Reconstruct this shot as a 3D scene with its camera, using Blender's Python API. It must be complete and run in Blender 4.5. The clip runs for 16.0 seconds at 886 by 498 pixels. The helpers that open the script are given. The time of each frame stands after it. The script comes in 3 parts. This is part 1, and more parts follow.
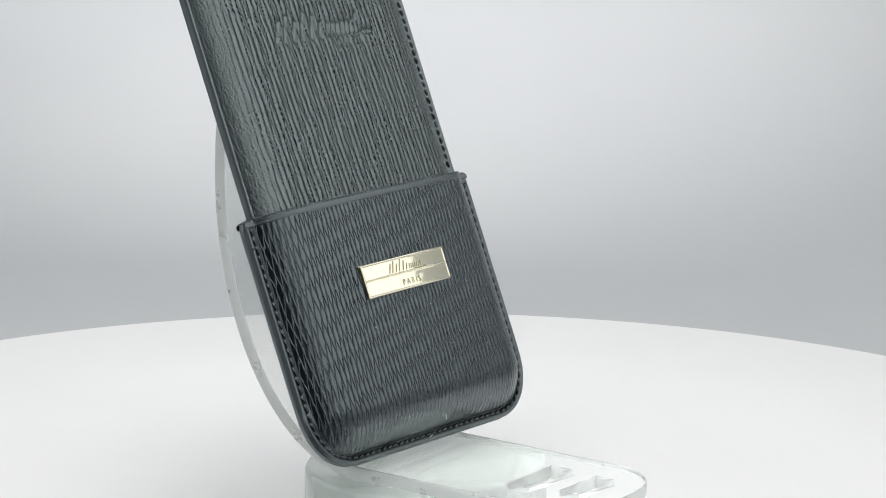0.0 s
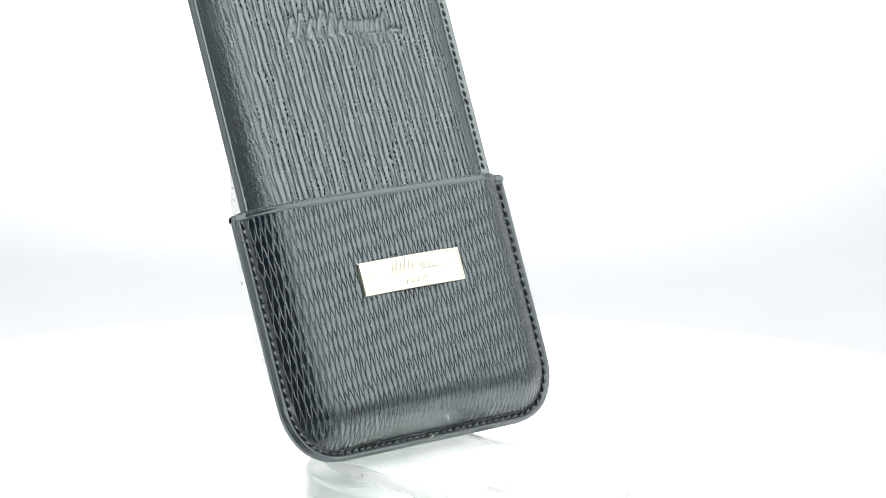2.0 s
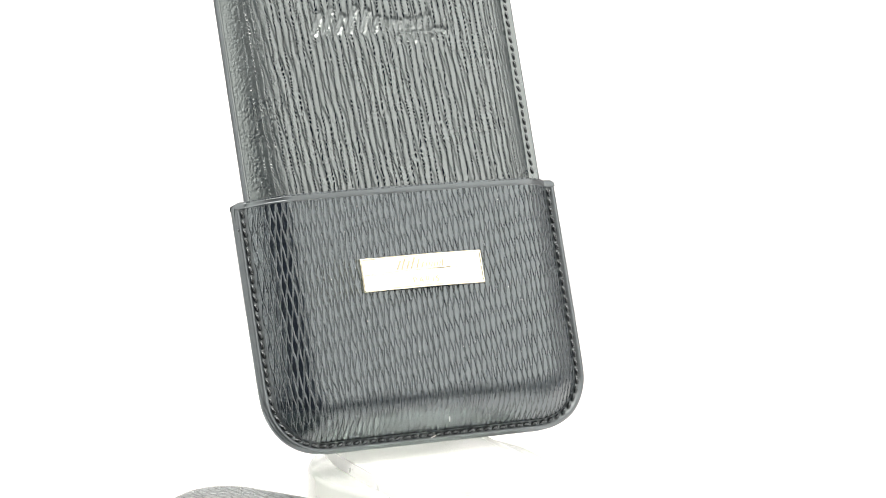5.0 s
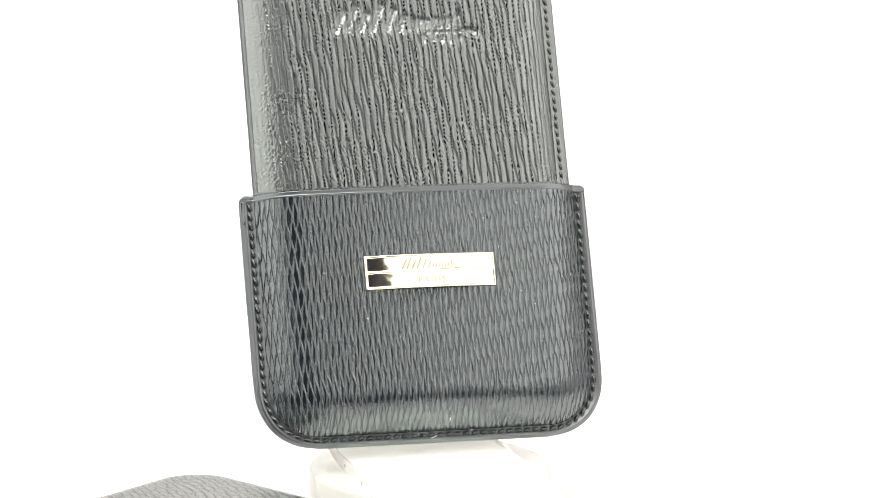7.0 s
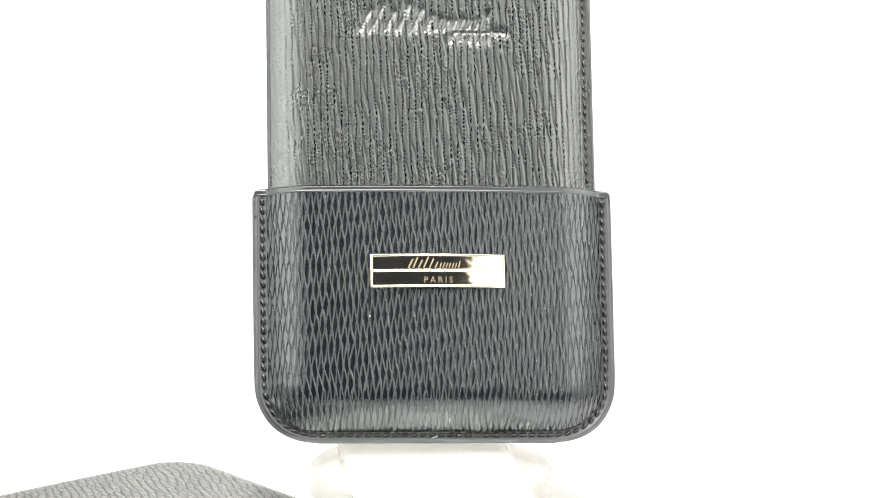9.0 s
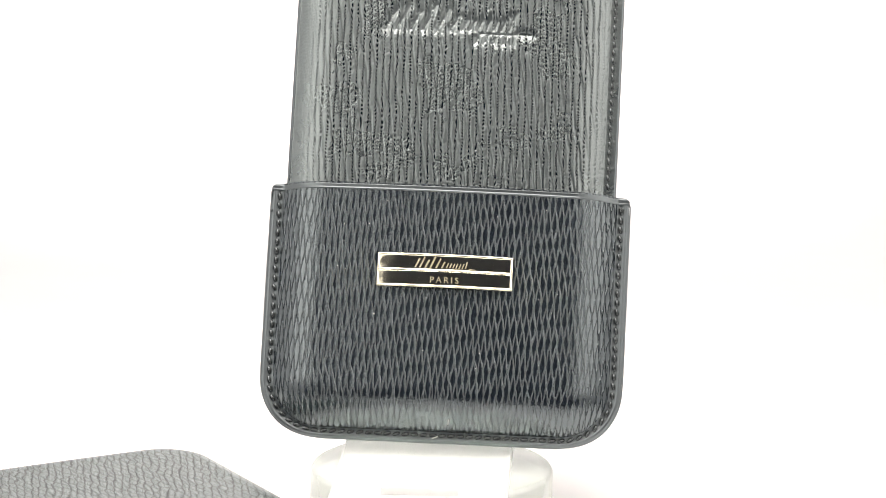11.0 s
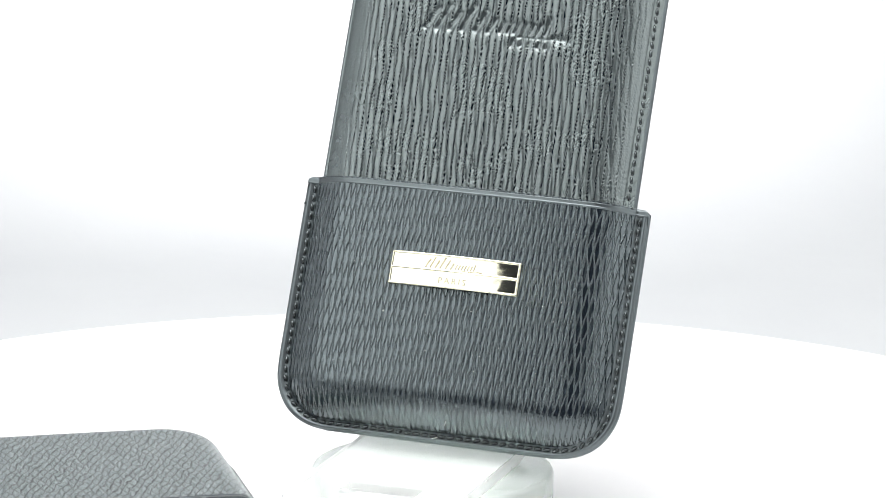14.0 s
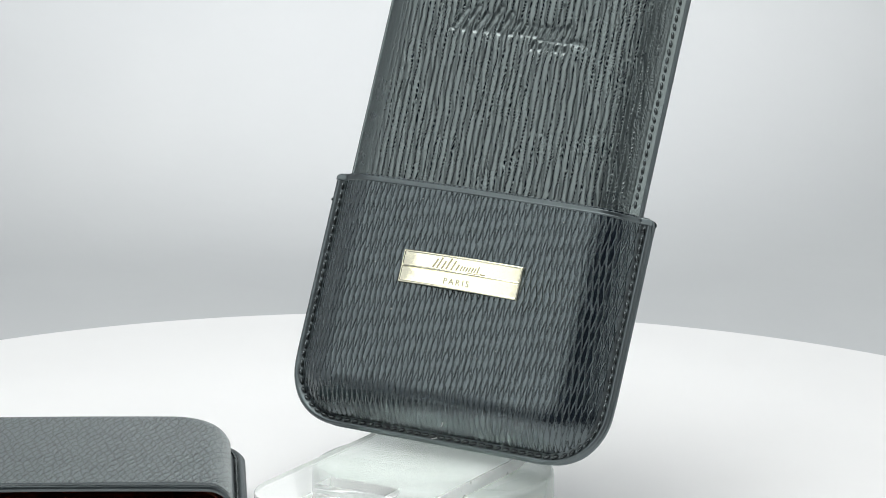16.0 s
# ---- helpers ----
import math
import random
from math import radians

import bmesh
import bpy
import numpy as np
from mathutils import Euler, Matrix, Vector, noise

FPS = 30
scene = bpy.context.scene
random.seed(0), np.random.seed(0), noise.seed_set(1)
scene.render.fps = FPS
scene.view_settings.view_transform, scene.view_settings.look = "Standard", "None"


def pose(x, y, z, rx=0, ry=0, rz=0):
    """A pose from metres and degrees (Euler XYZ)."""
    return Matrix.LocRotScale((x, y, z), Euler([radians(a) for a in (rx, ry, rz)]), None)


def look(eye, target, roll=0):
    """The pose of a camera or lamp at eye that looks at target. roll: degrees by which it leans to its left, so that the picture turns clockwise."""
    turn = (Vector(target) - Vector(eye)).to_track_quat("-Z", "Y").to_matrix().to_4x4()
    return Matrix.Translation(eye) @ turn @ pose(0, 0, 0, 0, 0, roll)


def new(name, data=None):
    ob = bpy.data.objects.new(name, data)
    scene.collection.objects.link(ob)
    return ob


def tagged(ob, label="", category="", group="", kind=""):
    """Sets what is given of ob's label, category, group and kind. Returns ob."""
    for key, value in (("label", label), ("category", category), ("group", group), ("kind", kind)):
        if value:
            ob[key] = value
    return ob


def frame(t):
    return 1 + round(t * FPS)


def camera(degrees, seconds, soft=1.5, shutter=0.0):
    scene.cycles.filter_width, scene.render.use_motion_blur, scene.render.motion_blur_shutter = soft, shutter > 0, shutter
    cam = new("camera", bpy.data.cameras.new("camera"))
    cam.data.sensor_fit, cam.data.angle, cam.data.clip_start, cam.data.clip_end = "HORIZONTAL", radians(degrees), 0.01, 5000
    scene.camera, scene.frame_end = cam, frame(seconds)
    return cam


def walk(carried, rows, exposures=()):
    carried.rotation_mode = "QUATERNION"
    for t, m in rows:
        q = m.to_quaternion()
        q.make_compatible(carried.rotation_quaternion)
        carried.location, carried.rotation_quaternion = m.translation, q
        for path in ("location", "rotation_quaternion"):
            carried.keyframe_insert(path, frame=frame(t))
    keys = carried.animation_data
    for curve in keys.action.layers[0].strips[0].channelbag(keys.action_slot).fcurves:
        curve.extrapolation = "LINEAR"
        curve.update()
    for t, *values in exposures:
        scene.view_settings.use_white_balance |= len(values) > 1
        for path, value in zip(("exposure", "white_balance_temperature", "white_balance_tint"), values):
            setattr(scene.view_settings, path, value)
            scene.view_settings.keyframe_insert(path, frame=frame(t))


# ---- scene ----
cam = camera(14.743, 16.0, soft=0.9)
EYE = (0.0, -0.72019, 0.22231)
AHEAD = Vector((0.003928, 0.975907, -0.218152))
CAM_POSE = look(EYE, Vector(EYE) + AHEAD, 0.753)
walk(cam, [(0.0, CAM_POSE), (16.0, CAM_POSE)], exposures=[
    (0.0, -0.06, 6500, 12), (0.5, 0.1, 6500, 12), (1.0, 0.65, 6550, 12), (1.5, 0.84, 6550, 12), (2.0, 0.90, 6550, 13), (3.0, 0.97, 6600, 13),
    (4.0, 1.1, 6800, 15), (6.5, 1.22, 7300, 20), (9.0, 1.25, 7300, 20), (11.5, 1.0, 7150, 19), (12.5, 0.88, 6700, 14),
    (13.5, 0.82, 6550, 13), (14.0, 0.78, 6520, 13), (14.5, 0.60, 6500, 13), (15.0, 0.28, 6500, 12), (15.5, 0.14, 6470, 11), (16.0, 0.08, 6450, 10)])

# ---- light ----
world = bpy.data.worlds.new("world")
world.use_nodes = True
world.node_tree.nodes["Background"].inputs[0].default_value = (0.75, 0.85, 1.0, 1)
world.node_tree.nodes["Background"].inputs[1].default_value = 0.05
scene.world = world


def area(name, eye, target, sx, sy, watts, colour=(1, 1, 1)):
    data = bpy.data.lights.new(name, "AREA")
    data.shape, data.size, data.size_y, data.energy, data.color = "RECTANGLE", sx, sy, watts, colour
    ob = new(name, data)
    ob.matrix_world = look(eye, target)
    return ob


area("ceiling_softbox", (-0.12, -0.18, 0.98), (-0.12, -0.18, 0), 0.8, 0.85, 8.4, (1.0, 1.0, 0.98))
area("side_softbox", (0.66, -0.12, 0.50), (-0.307, 0.134, -0.05), 1.52, 0.55, 2.4, (0.98, 1.0, 0.98))
area("front_softbox", (-0.65, -0.475, 0.56), (0, 0, 0.06), 0.80, 0.55, 1.45, (0.96, 1.0, 0.97))
spot = bpy.data.lights.new("backdrop_spot", "SPOT")
spot.energy, spot.spot_size, spot.spot_blend, spot.shadow_soft_size, spot.color = 22.5, radians(38), 1.0, 0.03, (1.0, 0.99, 0.98)
new("backdrop_spot", spot).matrix_world = look((-0.01, 0.24, 0.86), (-0.02, 0.68, 0.12))


# ---- materials ----
class Mat:
    def __init__(self, name, colour, rough=0.5, metal=0.0, **more):
        self.m = bpy.data.materials.new(name)
        self.m.use_nodes = True
        self.t = self.m.node_tree
        self.b = self.t.nodes["Principled BSDF"]
        self.set("Base Color", (*colour, 1)), self.set("Roughness", rough), self.set("Metallic", metal)
        for k, v in more.items():
            self.set(k.replace("_", " "), v)

    def set(self, k, v):
        self.b.inputs[k].default_value = v

    def node(self, kind, links=(), **props):
        n = self.t.nodes.new(kind)
        for k, v in props.items():
            if k.startswith("i_"):
                n.inputs[int(k[2:])].default_value = v
            elif k == "operation":
                n.operation = v
            elif k == "feature":
                n.feature = v
            elif k == "data_type":
                n.data_type = v
        for socket, out in links:
            self.t.links.new(out, n.inputs[socket])
        return n

    def coords(self, sx, sy, sz):
        tc = self.node("ShaderNodeTexCoord")
        return self.node("ShaderNodeMapping", [(0, tc.outputs["Object"])], i_3=(sx, sy, sz)).outputs[0]

    def noise(self, vec, scale, detail=2.0, rough=0.5):
        n = self.node("ShaderNodeTexNoise", [("Vector", vec)])
        n.inputs["Scale"].default_value, n.inputs["Detail"].default_value, n.inputs["Roughness"].default_value = scale, detail, rough
        return n

    def ramp(self, fac, lo, hi, a=(0, 0, 0), b=(1, 1, 1)):
        n = self.node("ShaderNodeValToRGB", [(0, fac)])
        e = n.color_ramp.elements
        e[0].position, e[1].position, e[0].color, e[1].color = lo, hi, (*a, 1), (*b, 1)
        return n.outputs[0]

    def math(self, op, a, b):
        n = self.node("ShaderNodeMath", operation=op)
        for i, v in enumerate((a, b)):
            if isinstance(v, (int, float)):
                n.inputs[i].default_value = v
            else:
                self.t.links.new(v, n.inputs[i])
        return n.outputs[0]

    def bump(self, height, strength, distance):
        n = self.node("ShaderNodeBump", [("Height", height)])
        n.inputs["Strength"].default_value, n.inputs["Distance"].default_value = strength, distance
        self.t.links.new(n.outputs[0], self.b.inputs["Normal"])
        return n

    def link(self, out, k):
        self.t.links.new(out, self.b.inputs[k])


def leather(name, pitch, slopes, wander, ridge, belly, pebble, pebbles, rough, depth, ior, coat, tint, second=(1.07, 1.0), creased=False, base_gain=1.0, pits=0.0, cells=0.0):
    """Black pressed calfskin: two families of fine lines cross at a narrow angle and leave long glossy lozenges. Lengths in millimetres, along the surface."""
    m = Mat(name, (0.012, 0.013, 0.016), rough)
    m.set("IOR", ior), m.set("Coat Weight", coat), m.set("Coat Roughness", 0.3), m.set("Specular Tint", (*tint, 1))
    uv = m.node("ShaderNodeTexCoord").outputs["UV"]
    sep = m.node("ShaderNodeSeparateXYZ", [(0, uv)])
    u, v = sep.outputs[0], sep.outputs[1]
    drift = m.noise(uv, 0.10, 2, 0.5).outputs["Fac"]
    swells = [m.noise(m.node("ShaderNodeMapping", [(0, uv)], i_1=off, i_3=(0.5, 0.16, 1)).outputs[0], 1.0, 1.5, 0.5).outputs["Fac"] for off in ((0, 0, 0), (37, 11, 5))]
    shakes = [m.noise(m.node("ShaderNodeMapping", [(0, uv)], i_1=off, i_3=(1.1, 0.55, 1)).outputs[0], 1.0, 2, 0.6).outputs["Fac"] for off in ((5, 3, 0), (61, 23, 9))]
    fade = m.noise(m.node("ShaderNodeMapping", [(0, uv)], i_3=(0.9, 0.3, 1)).outputs[0], 1.0, 2, 0.6).outputs["Fac"]
    lines, fields = [], []
    for k, (lean, size) in enumerate(zip(slopes, (1.0, second[0]))):
        line = m.math("ADD", u, m.math("MULTIPLY", v, lean))
        line = m.math("ADD", line, m.math("MULTIPLY", drift, wander * (2.0 if k else 1.3)))
        line = m.math("ADD", line, m.math("MULTIPLY", swells[k], wander))
        line = m.math("ADD", line, m.math("MULTIPLY", shakes[k], wander * 0.6))
        near = m.math("PINGPONG", m.math("MULTIPLY", line, 1 / (pitch * size)), 0.5)
        for out, reach in ((lines, ridge), (fields, 0.5)):
            top = m.node("ShaderNodeMapRange", [(0, near)])
            top.interpolation_type = "SMOOTHSTEP"
            for i, value in enumerate((0.0, reach, 1.0, 0.0)):
                top.inputs[i + 1].default_value = value
            out.append(m.math("MULTIPLY", top.outputs[0], second[1] if k else 1.0))
    if pits:  # short sunken dashes follow one another along each line
        shift = m.noise(m.node("ShaderNodeMapping", [(0, uv)], i_3=(0.75, 0.12, 1)).outputs[0], 1.0, 1, 0.5).outputs["Fac"]
        dash = m.math("PINGPONG", m.math("ADD", m.math("MULTIPLY", v, 1 / pits), m.math("MULTIPLY", shift, 9.0)), 0.5)
        dash = m.ramp(dash, 0.10, 0.32, (0.06, 0.06, 0.06), (1.15, 1.15, 1.15))
        lines[0] = m.math("MULTIPLY", lines[0], dash)
    if cells:  # uneven pebbles parted by creases
        warp = m.node("ShaderNodeVectorMath", [(0, uv), (1, m.noise(uv, 0.5, 2, 0.5).outputs["Color"])], operation="ADD").outputs[0]
        seam = m.node("ShaderNodeTexVoronoi", [("Vector", m.node("ShaderNodeMapping", [(0, warp)], i_2=(0, 0, 0.5), i_3=(1.0, 0.72, 1)).outputs[0])], feature="DISTANCE_TO_EDGE")
        seam.inputs["Scale"].default_value = 1 / cells
        lines[1] = m.math("MAXIMUM", m.math("MULTIPLY", lines[1], 0.85), m.ramp(seam.outputs["Distance"], 0.0, 0.13, (0.5, 0.5, 0.5), (0, 0, 0)))
    net = m.math("MAXIMUM", *lines)
    broad = m.math("MAXIMUM", *fields)
    crest = m.math("MULTIPLY", net, m.math("ADD", m.math("MULTIPLY", fade, 0.9), 0.45))
    pore = m.noise(uv, 3.0, 3, 0.65).outputs["Fac"]
    bead = m.node("ShaderNodeTexVoronoi", [("Vector", m.node("ShaderNodeMapping", [(0, uv)], i_3=(1, 0.8, 1)).outputs[0])], feature="F1")
    bead.inputs["Scale"].default_value = pebble
    h = m.math("ADD", m.math("MULTIPLY", m.math("ADD", crest, m.math("MULTIPLY", broad, belly)), -1.0 if creased else 1.0), m.math("MULTIPLY", pore, 0.10))
    stretch = m.node("ShaderNodeAttribute")
    stretch.attribute_name = "stretch"
    taut = stretch.outputs["Fac"]
    grain = m.math("MULTIPLY", bead.outputs["Distance"], m.math("MULTIPLY", m.math("ADD", m.math("MULTIPLY", taut, 0.3), 0.7), pebbles))
    m.bump(m.math("SUBTRACT", m.math("MULTIPLY", h, taut), grain), 1.0, depth)
    wear = m.noise(uv, 0.07, 4, 0.6)
    # sunken grain gets a darker base colour, its shade painted in
    deep, top = ((0.003, 0.005, 0.009), (0.007, 0.0115, 0.0135)) if base_gain == 1.0 else ((0.002 * base_gain, 0.0025 * base_gain, 0.0026 * base_gain), (0.0125 * base_gain, 0.0152 * base_gain, 0.0154 * base_gain))
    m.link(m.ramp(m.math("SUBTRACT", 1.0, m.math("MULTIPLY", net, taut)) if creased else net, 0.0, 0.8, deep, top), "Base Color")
    m.link(m.math("ADD", m.math("MULTIPLY", wear.outputs["Fac"], 0.12), rough - 0.06), "Roughness")
    if creased:  # specular cut in the sunken grain, in place of shade the bump cannot cast
        m.link(m.math("SUBTRACT", 0.5, m.math("MULTIPLY", m.math("MULTIPLY", crest, taut), 0.60 if base_gain == 1.0 else 0.62)), "Specular IOR Level")
    return m.m


COOL = (0.82, 0.955, 0.985)
LEATHER = leather("lozenge_leather", 1.32, (-0.165, 0.14), 0.78, 0.14, 0.19, 2.4, 0.13, 0.17, 0.00021, 2.15, 0.0, COOL)
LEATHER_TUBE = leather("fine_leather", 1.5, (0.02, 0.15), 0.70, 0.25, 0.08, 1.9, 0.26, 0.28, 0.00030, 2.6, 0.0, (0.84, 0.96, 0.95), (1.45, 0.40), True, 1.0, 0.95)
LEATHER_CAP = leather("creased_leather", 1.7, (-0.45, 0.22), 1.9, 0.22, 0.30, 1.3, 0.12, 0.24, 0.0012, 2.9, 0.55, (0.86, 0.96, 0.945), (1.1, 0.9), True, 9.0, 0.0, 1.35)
LEATHER_CAP.node_tree.nodes["Principled BSDF"].inputs["Coat Tint"].default_value = (0.90, 0.97, 0.955, 1)
m = Mat("edge_leather", (0.012, 0.014, 0.016), 0.40, 0.0, IOR=2.3, Specular_Tint=(*COOL, 1))
m.bump(m.noise(m.coords(1, 1, 1), 1500, 3).outputs["Fac"], 0.4, 0.0001)
EDGE = m.m
m = Mat("rim_leather", (0.010, 0.012, 0.014), 0.30, 0.0, IOR=2.1, Coat_Weight=0.1, Specular_Tint=(*COOL, 1))
m.bump(m.noise(m.coords(1, 1, 1), 900, 3).outputs["Fac"], 0.15, 0.0002)
RIM = m.m
m = Mat("black_thread", (0.012, 0.012, 0.012), 0.24, 0.0, IOR=1.8, Specular_Tint=(*COOL, 1))
m.bump(m.noise(m.coords(1, 1, 1), 6000, 2).outputs["Fac"], 0.5, 0.0001)
THREAD = m.m
m = Mat("white_thread", (0.7, 0.7, 0.68), 0.6)
LINT = m.m
m = Mat("brown_lining", (0.10, 0.018, 0.010), 0.7)
n = m.noise(m.coords(1, 1, 1), 800, 3)
m.link(m.ramp(n.outputs["Fac"], 0.3, 0.7, (0.26, 0.060, 0.034), (0.36, 0.085, 0.048)), "Base Color")
m.bump(n.outputs["Fac"], 0.4, 0.0002)
LINING = m.m
m = Mat("pale_gold_metal", (0.88, 0.84, 0.66), 0.16, 1.0)
n = m.noise(m.coords(300, 3000, 300), 1, 2)
m.link(m.math("ADD", m.math("MULTIPLY", n.outputs["Fac"], 0.06), 0.05), "Roughness")
m.bump(m.noise(m.coords(1, 1.6, 1), 130, 2).outputs["Fac"], 0.35, 0.0003)
GOLD = m.m
m = Mat("engraved_metal", (0.46, 0.43, 0.30), 0.45, 1.0)
m.bump(m.noise(m.coords(1, 1, 1), 3000, 2).outputs["Fac"], 0.3, 0.0001)
ENGRAVED = m.m
m = Mat("clear_acrylic", (0.97, 0.99, 0.98), 0.04, 0.0, Transmission_Weight=0.85, IOR=1.19)
m.link(m.ramp(m.noise(m.coords(1, 1, 1), 90, 3).outputs["Fac"], 0.45, 0.8, (0.02, 0.02, 0.02), (0.10, 0.10, 0.10)), "Roughness")
ACRYLIC = m.m
m = Mat("frosted_acrylic", (0.78, 0.83, 0.805), 0.25, 0.0, Transmission_Weight=0.7, IOR=1.3)
m.link(m.ramp(m.noise(m.coords(1, 1, 1), 60, 3).outputs["Fac"], 0.3, 0.8, (0.12, 0.12, 0.12), (0.3, 0.3, 0.3)), "Roughness")
FROSTED = m.m
# pale cloudy colour stands in for light piped to the strip's polished edges
m = Mat("lit_acrylic_edge", (0.88, 0.91, 0.89), 0.35, 0.0, Transmission_Weight=0.45, IOR=1.25)
m.link(m.ramp(m.noise(m.coords(1, 1, 1), 300, 3).outputs["Fac"], 0.3, 0.8, (0.25, 0.25, 0.25), (0.5, 0.5, 0.5)), "Roughness")
LIT_EDGE = m.m
m = Mat("white_turntable", (0.86, 0.86, 0.86), 0.45)
n = m.noise(m.coords(1, 1, 1), 25, 4)
m.link(m.ramp(n.outputs["Fac"], 0.2, 0.8, (0.845, 0.845, 0.845), (0.875, 0.875, 0.875)), "Base Color")
m.bump(m.noise(m.coords(1, 1, 1), 700, 2).outputs["Fac"], 0.05, 0.0002)
TABLE = m.m
m = Mat("dark_plastic", (0.05, 0.05, 0.055), 0.5)
m.bump(m.noise(m.coords(1, 1, 1), 1200, 2).outputs["Fac"], 0.2, 0.0002)
PLASTIC = m.m
m = Mat("backdrop_fabric", (0.62, 0.66, 0.69), 0.9)
n = m.noise(m.coords(1, 1, 1), 7, 4)
m.link(m.ramp(n.outputs["Fac"], 0.3, 0.7, (0.515, 0.532, 0.545), (0.55, 0.566, 0.576)), "Base Color")
m.bump(m.noise(m.coords(1, 1, 1), 40, 2).outputs["Fac"], 0.1, 0.004)
FABRIC = m.m
m = Mat("tent_fabric", (0.8, 0.81, 0.82), 0.9)
m.bump(m.noise(m.coords(1, 1, 1), 60, 2).outputs["Fac"], 0.1, 0.004)
TENT = m.m
m = Mat("room_wall_paint", (0.15, 0.155, 0.18), 0.8)
m.bump(m.noise(m.coords(1, 1, 1), 120, 3).outputs["Fac"], 0.1, 0.001)
ROOM = m.m


# ---- helpers of the scene ----
def link_mesh(name, bm, material, smooth=True, turn=True):
    me = bpy.data.meshes.new(name)
    if turn:
        bmesh.ops.recalc_face_normals(bm, faces=bm.faces)
        if bm.calc_volume(signed=True) < 0:
            bmesh.ops.reverse_faces(bm, faces=bm.faces)
    bm.to_mesh(me)
    bm.free()
    me.materials.append(material)
    if smooth:
        me.shade_smooth()
    return new(name, me)


def part(name, bm, material, parent, label="", smooth=True, turn=True):
    ob = link_mesh(name, bm, material, smooth, turn)
    ob.parent = parent
    return tagged(ob, label)


def empty(name, label, category, group=""):
    ob = new(name)
    ob.empty_display_size = 0.02
    return tagged(ob, label, category, group)


def sheet(bm, rows, skin=None):
    """A surface through rows of points in millimetres; its UV runs in millimetres along and across the rows (or those of an unpressed skin)."""
    layer = bm.loops.layers.uv.verify()
    vs, uvs = [], []
    for row, plain in zip(rows, skin or rows):
        run = [0.0]
        for p, q in zip(plain, plain[1:]):
            run.append(run[-1] + math.dist(p, q))
        uvs.append([(r - run[-1] / 2, p[1]) for r, p in zip(run, row)])
        vs.append([bm.verts.new((x / 1000, y / 1000, z / 1000)) for x, y, z in row])
    for j in range(len(vs) - 1):
        for i in range(len(vs[j]) - 1):
            f = bm.faces.new((vs[j][i], vs[j][i + 1], vs[j + 1][i + 1], vs[j + 1][i]))
            for loop, (p, q) in zip(f.loops, ((j, i), (j, i + 1), (j + 1, i + 1), (j + 1, i))):
                loop[layer].uv = uvs[p][q]
    return vs


def box_mm(bm, x0, x1, y0, y1, z0, z1, bevel=0.0):
    made = bmesh.ops.create_cube(bm, size=1.0)["verts"]
    for v in made:
        v.co = Vector(((x0 + x1) / 2 + v.co.x * (x1 - x0), (y0 + y1) / 2 + v.co.y * (y1 - y0), (z0 + z1) / 2 + v.co.z * (z1 - z0))) / 1000
    if bevel:
        edges = list({e for v in made for e in v.link_edges})
        bmesh.ops.bevel(bm, geom=edges, offset=bevel / 1000, segments=2, affect="EDGES", profile=0.6)


# ---- the light tent ----
bm = bmesh.new()
profile = [(-0.95, -0.05), (0.2, -0.05), (0.45, -0.05)]
profile += [(0.45 + 0.25 * math.sin(a), 0.20 - 0.25 * math.cos(a)) for a in np.linspace(0.1, math.pi / 2, 12)]
profile += [(0.70, 0.6), (0.70, 1.05)]
for s in (-0.9, 0.9):
    for y, z in profile:
        bm.verts.new((s, y, z))
bm.verts.ensure_lookup_table()
k = len(profile)
for i in range(k - 1):
    bm.faces.new([bm.verts[j] for j in (i, i + 1, k + i + 1, k + i)])
sweep = link_mesh("backdrop", bm, FABRIC)
sweep.modifiers.new("thickness", "SOLIDIFY").thickness = 0.004
tagged(sweep, "pale blue-grey seamless fabric sweep behind the turntable", "backdrop", kind="structure")


def panel(name, x0, x1, y0, y1, z0, z1, material, label):
    bm = bmesh.new()
    box_mm(bm, x0 * 1000, x1 * 1000, y0 * 1000, y1 * 1000, z0 * 1000, z1 * 1000)
    return tagged(link_mesh(name, bm, material, False), label, "wall", kind="structure")


panel("wall_west", -0.92, -0.90, -0.95, 0.72, -0.06, 1.06, TENT, "pale fabric side of the light tent")
panel("wall_east", 0.90, 0.92, -0.95, 0.72, -0.06, 1.06, TENT, "pale fabric side of the light tent")
panel("ceiling", -0.92, 0.92, -0.95, 0.72, 1.06, 1.08, TENT, "pale fabric top of the light tent")
panel("wall_south", -2.0, 2.0, -2.02, -2.0, -0.8, 2.0, ROOM, "plain grey room wall behind the camera")
panel("floor", -2.0, 2.0, -2.0, 1.2, -0.09, -0.07, ROOM, "plain grey table top under the light tent")

# ---- the turntable ----
turntable = empty("turntable", "round matt white motorised turntable with a crisp edge", "turntable")
bm = bmesh.new()
R = 195.1
prof = [(0, 0), (60, 0), (120, 0), (R - 1.2, 0), (R - 0.35, -0.35), (R, -1.2), (R, -10), (R - 1, -11), (0, -11)]
rings = [[(r * math.cos(a), r * math.sin(a), z) for a in np.linspace(0, 2 * math.pi, 193)] for r, z in prof]
sheet(bm, rings)
bmesh.ops.remove_doubles(bm, verts=bm.verts, dist=1e-6)
part("platter", bm, TABLE, turntable)
bm = bmesh.new()
prof = [(0, -11.2), (150, -11.2), (158, -14), (165, -49.5), (0, -49.5)]
sheet(bm, [[(r * math.cos(a), r * math.sin(a), z) for a in np.linspace(0, 2 * math.pi, 97)] for r, z in prof])
bmesh.ops.remove_doubles(bm, verts=bm.verts, dist=1e-6)
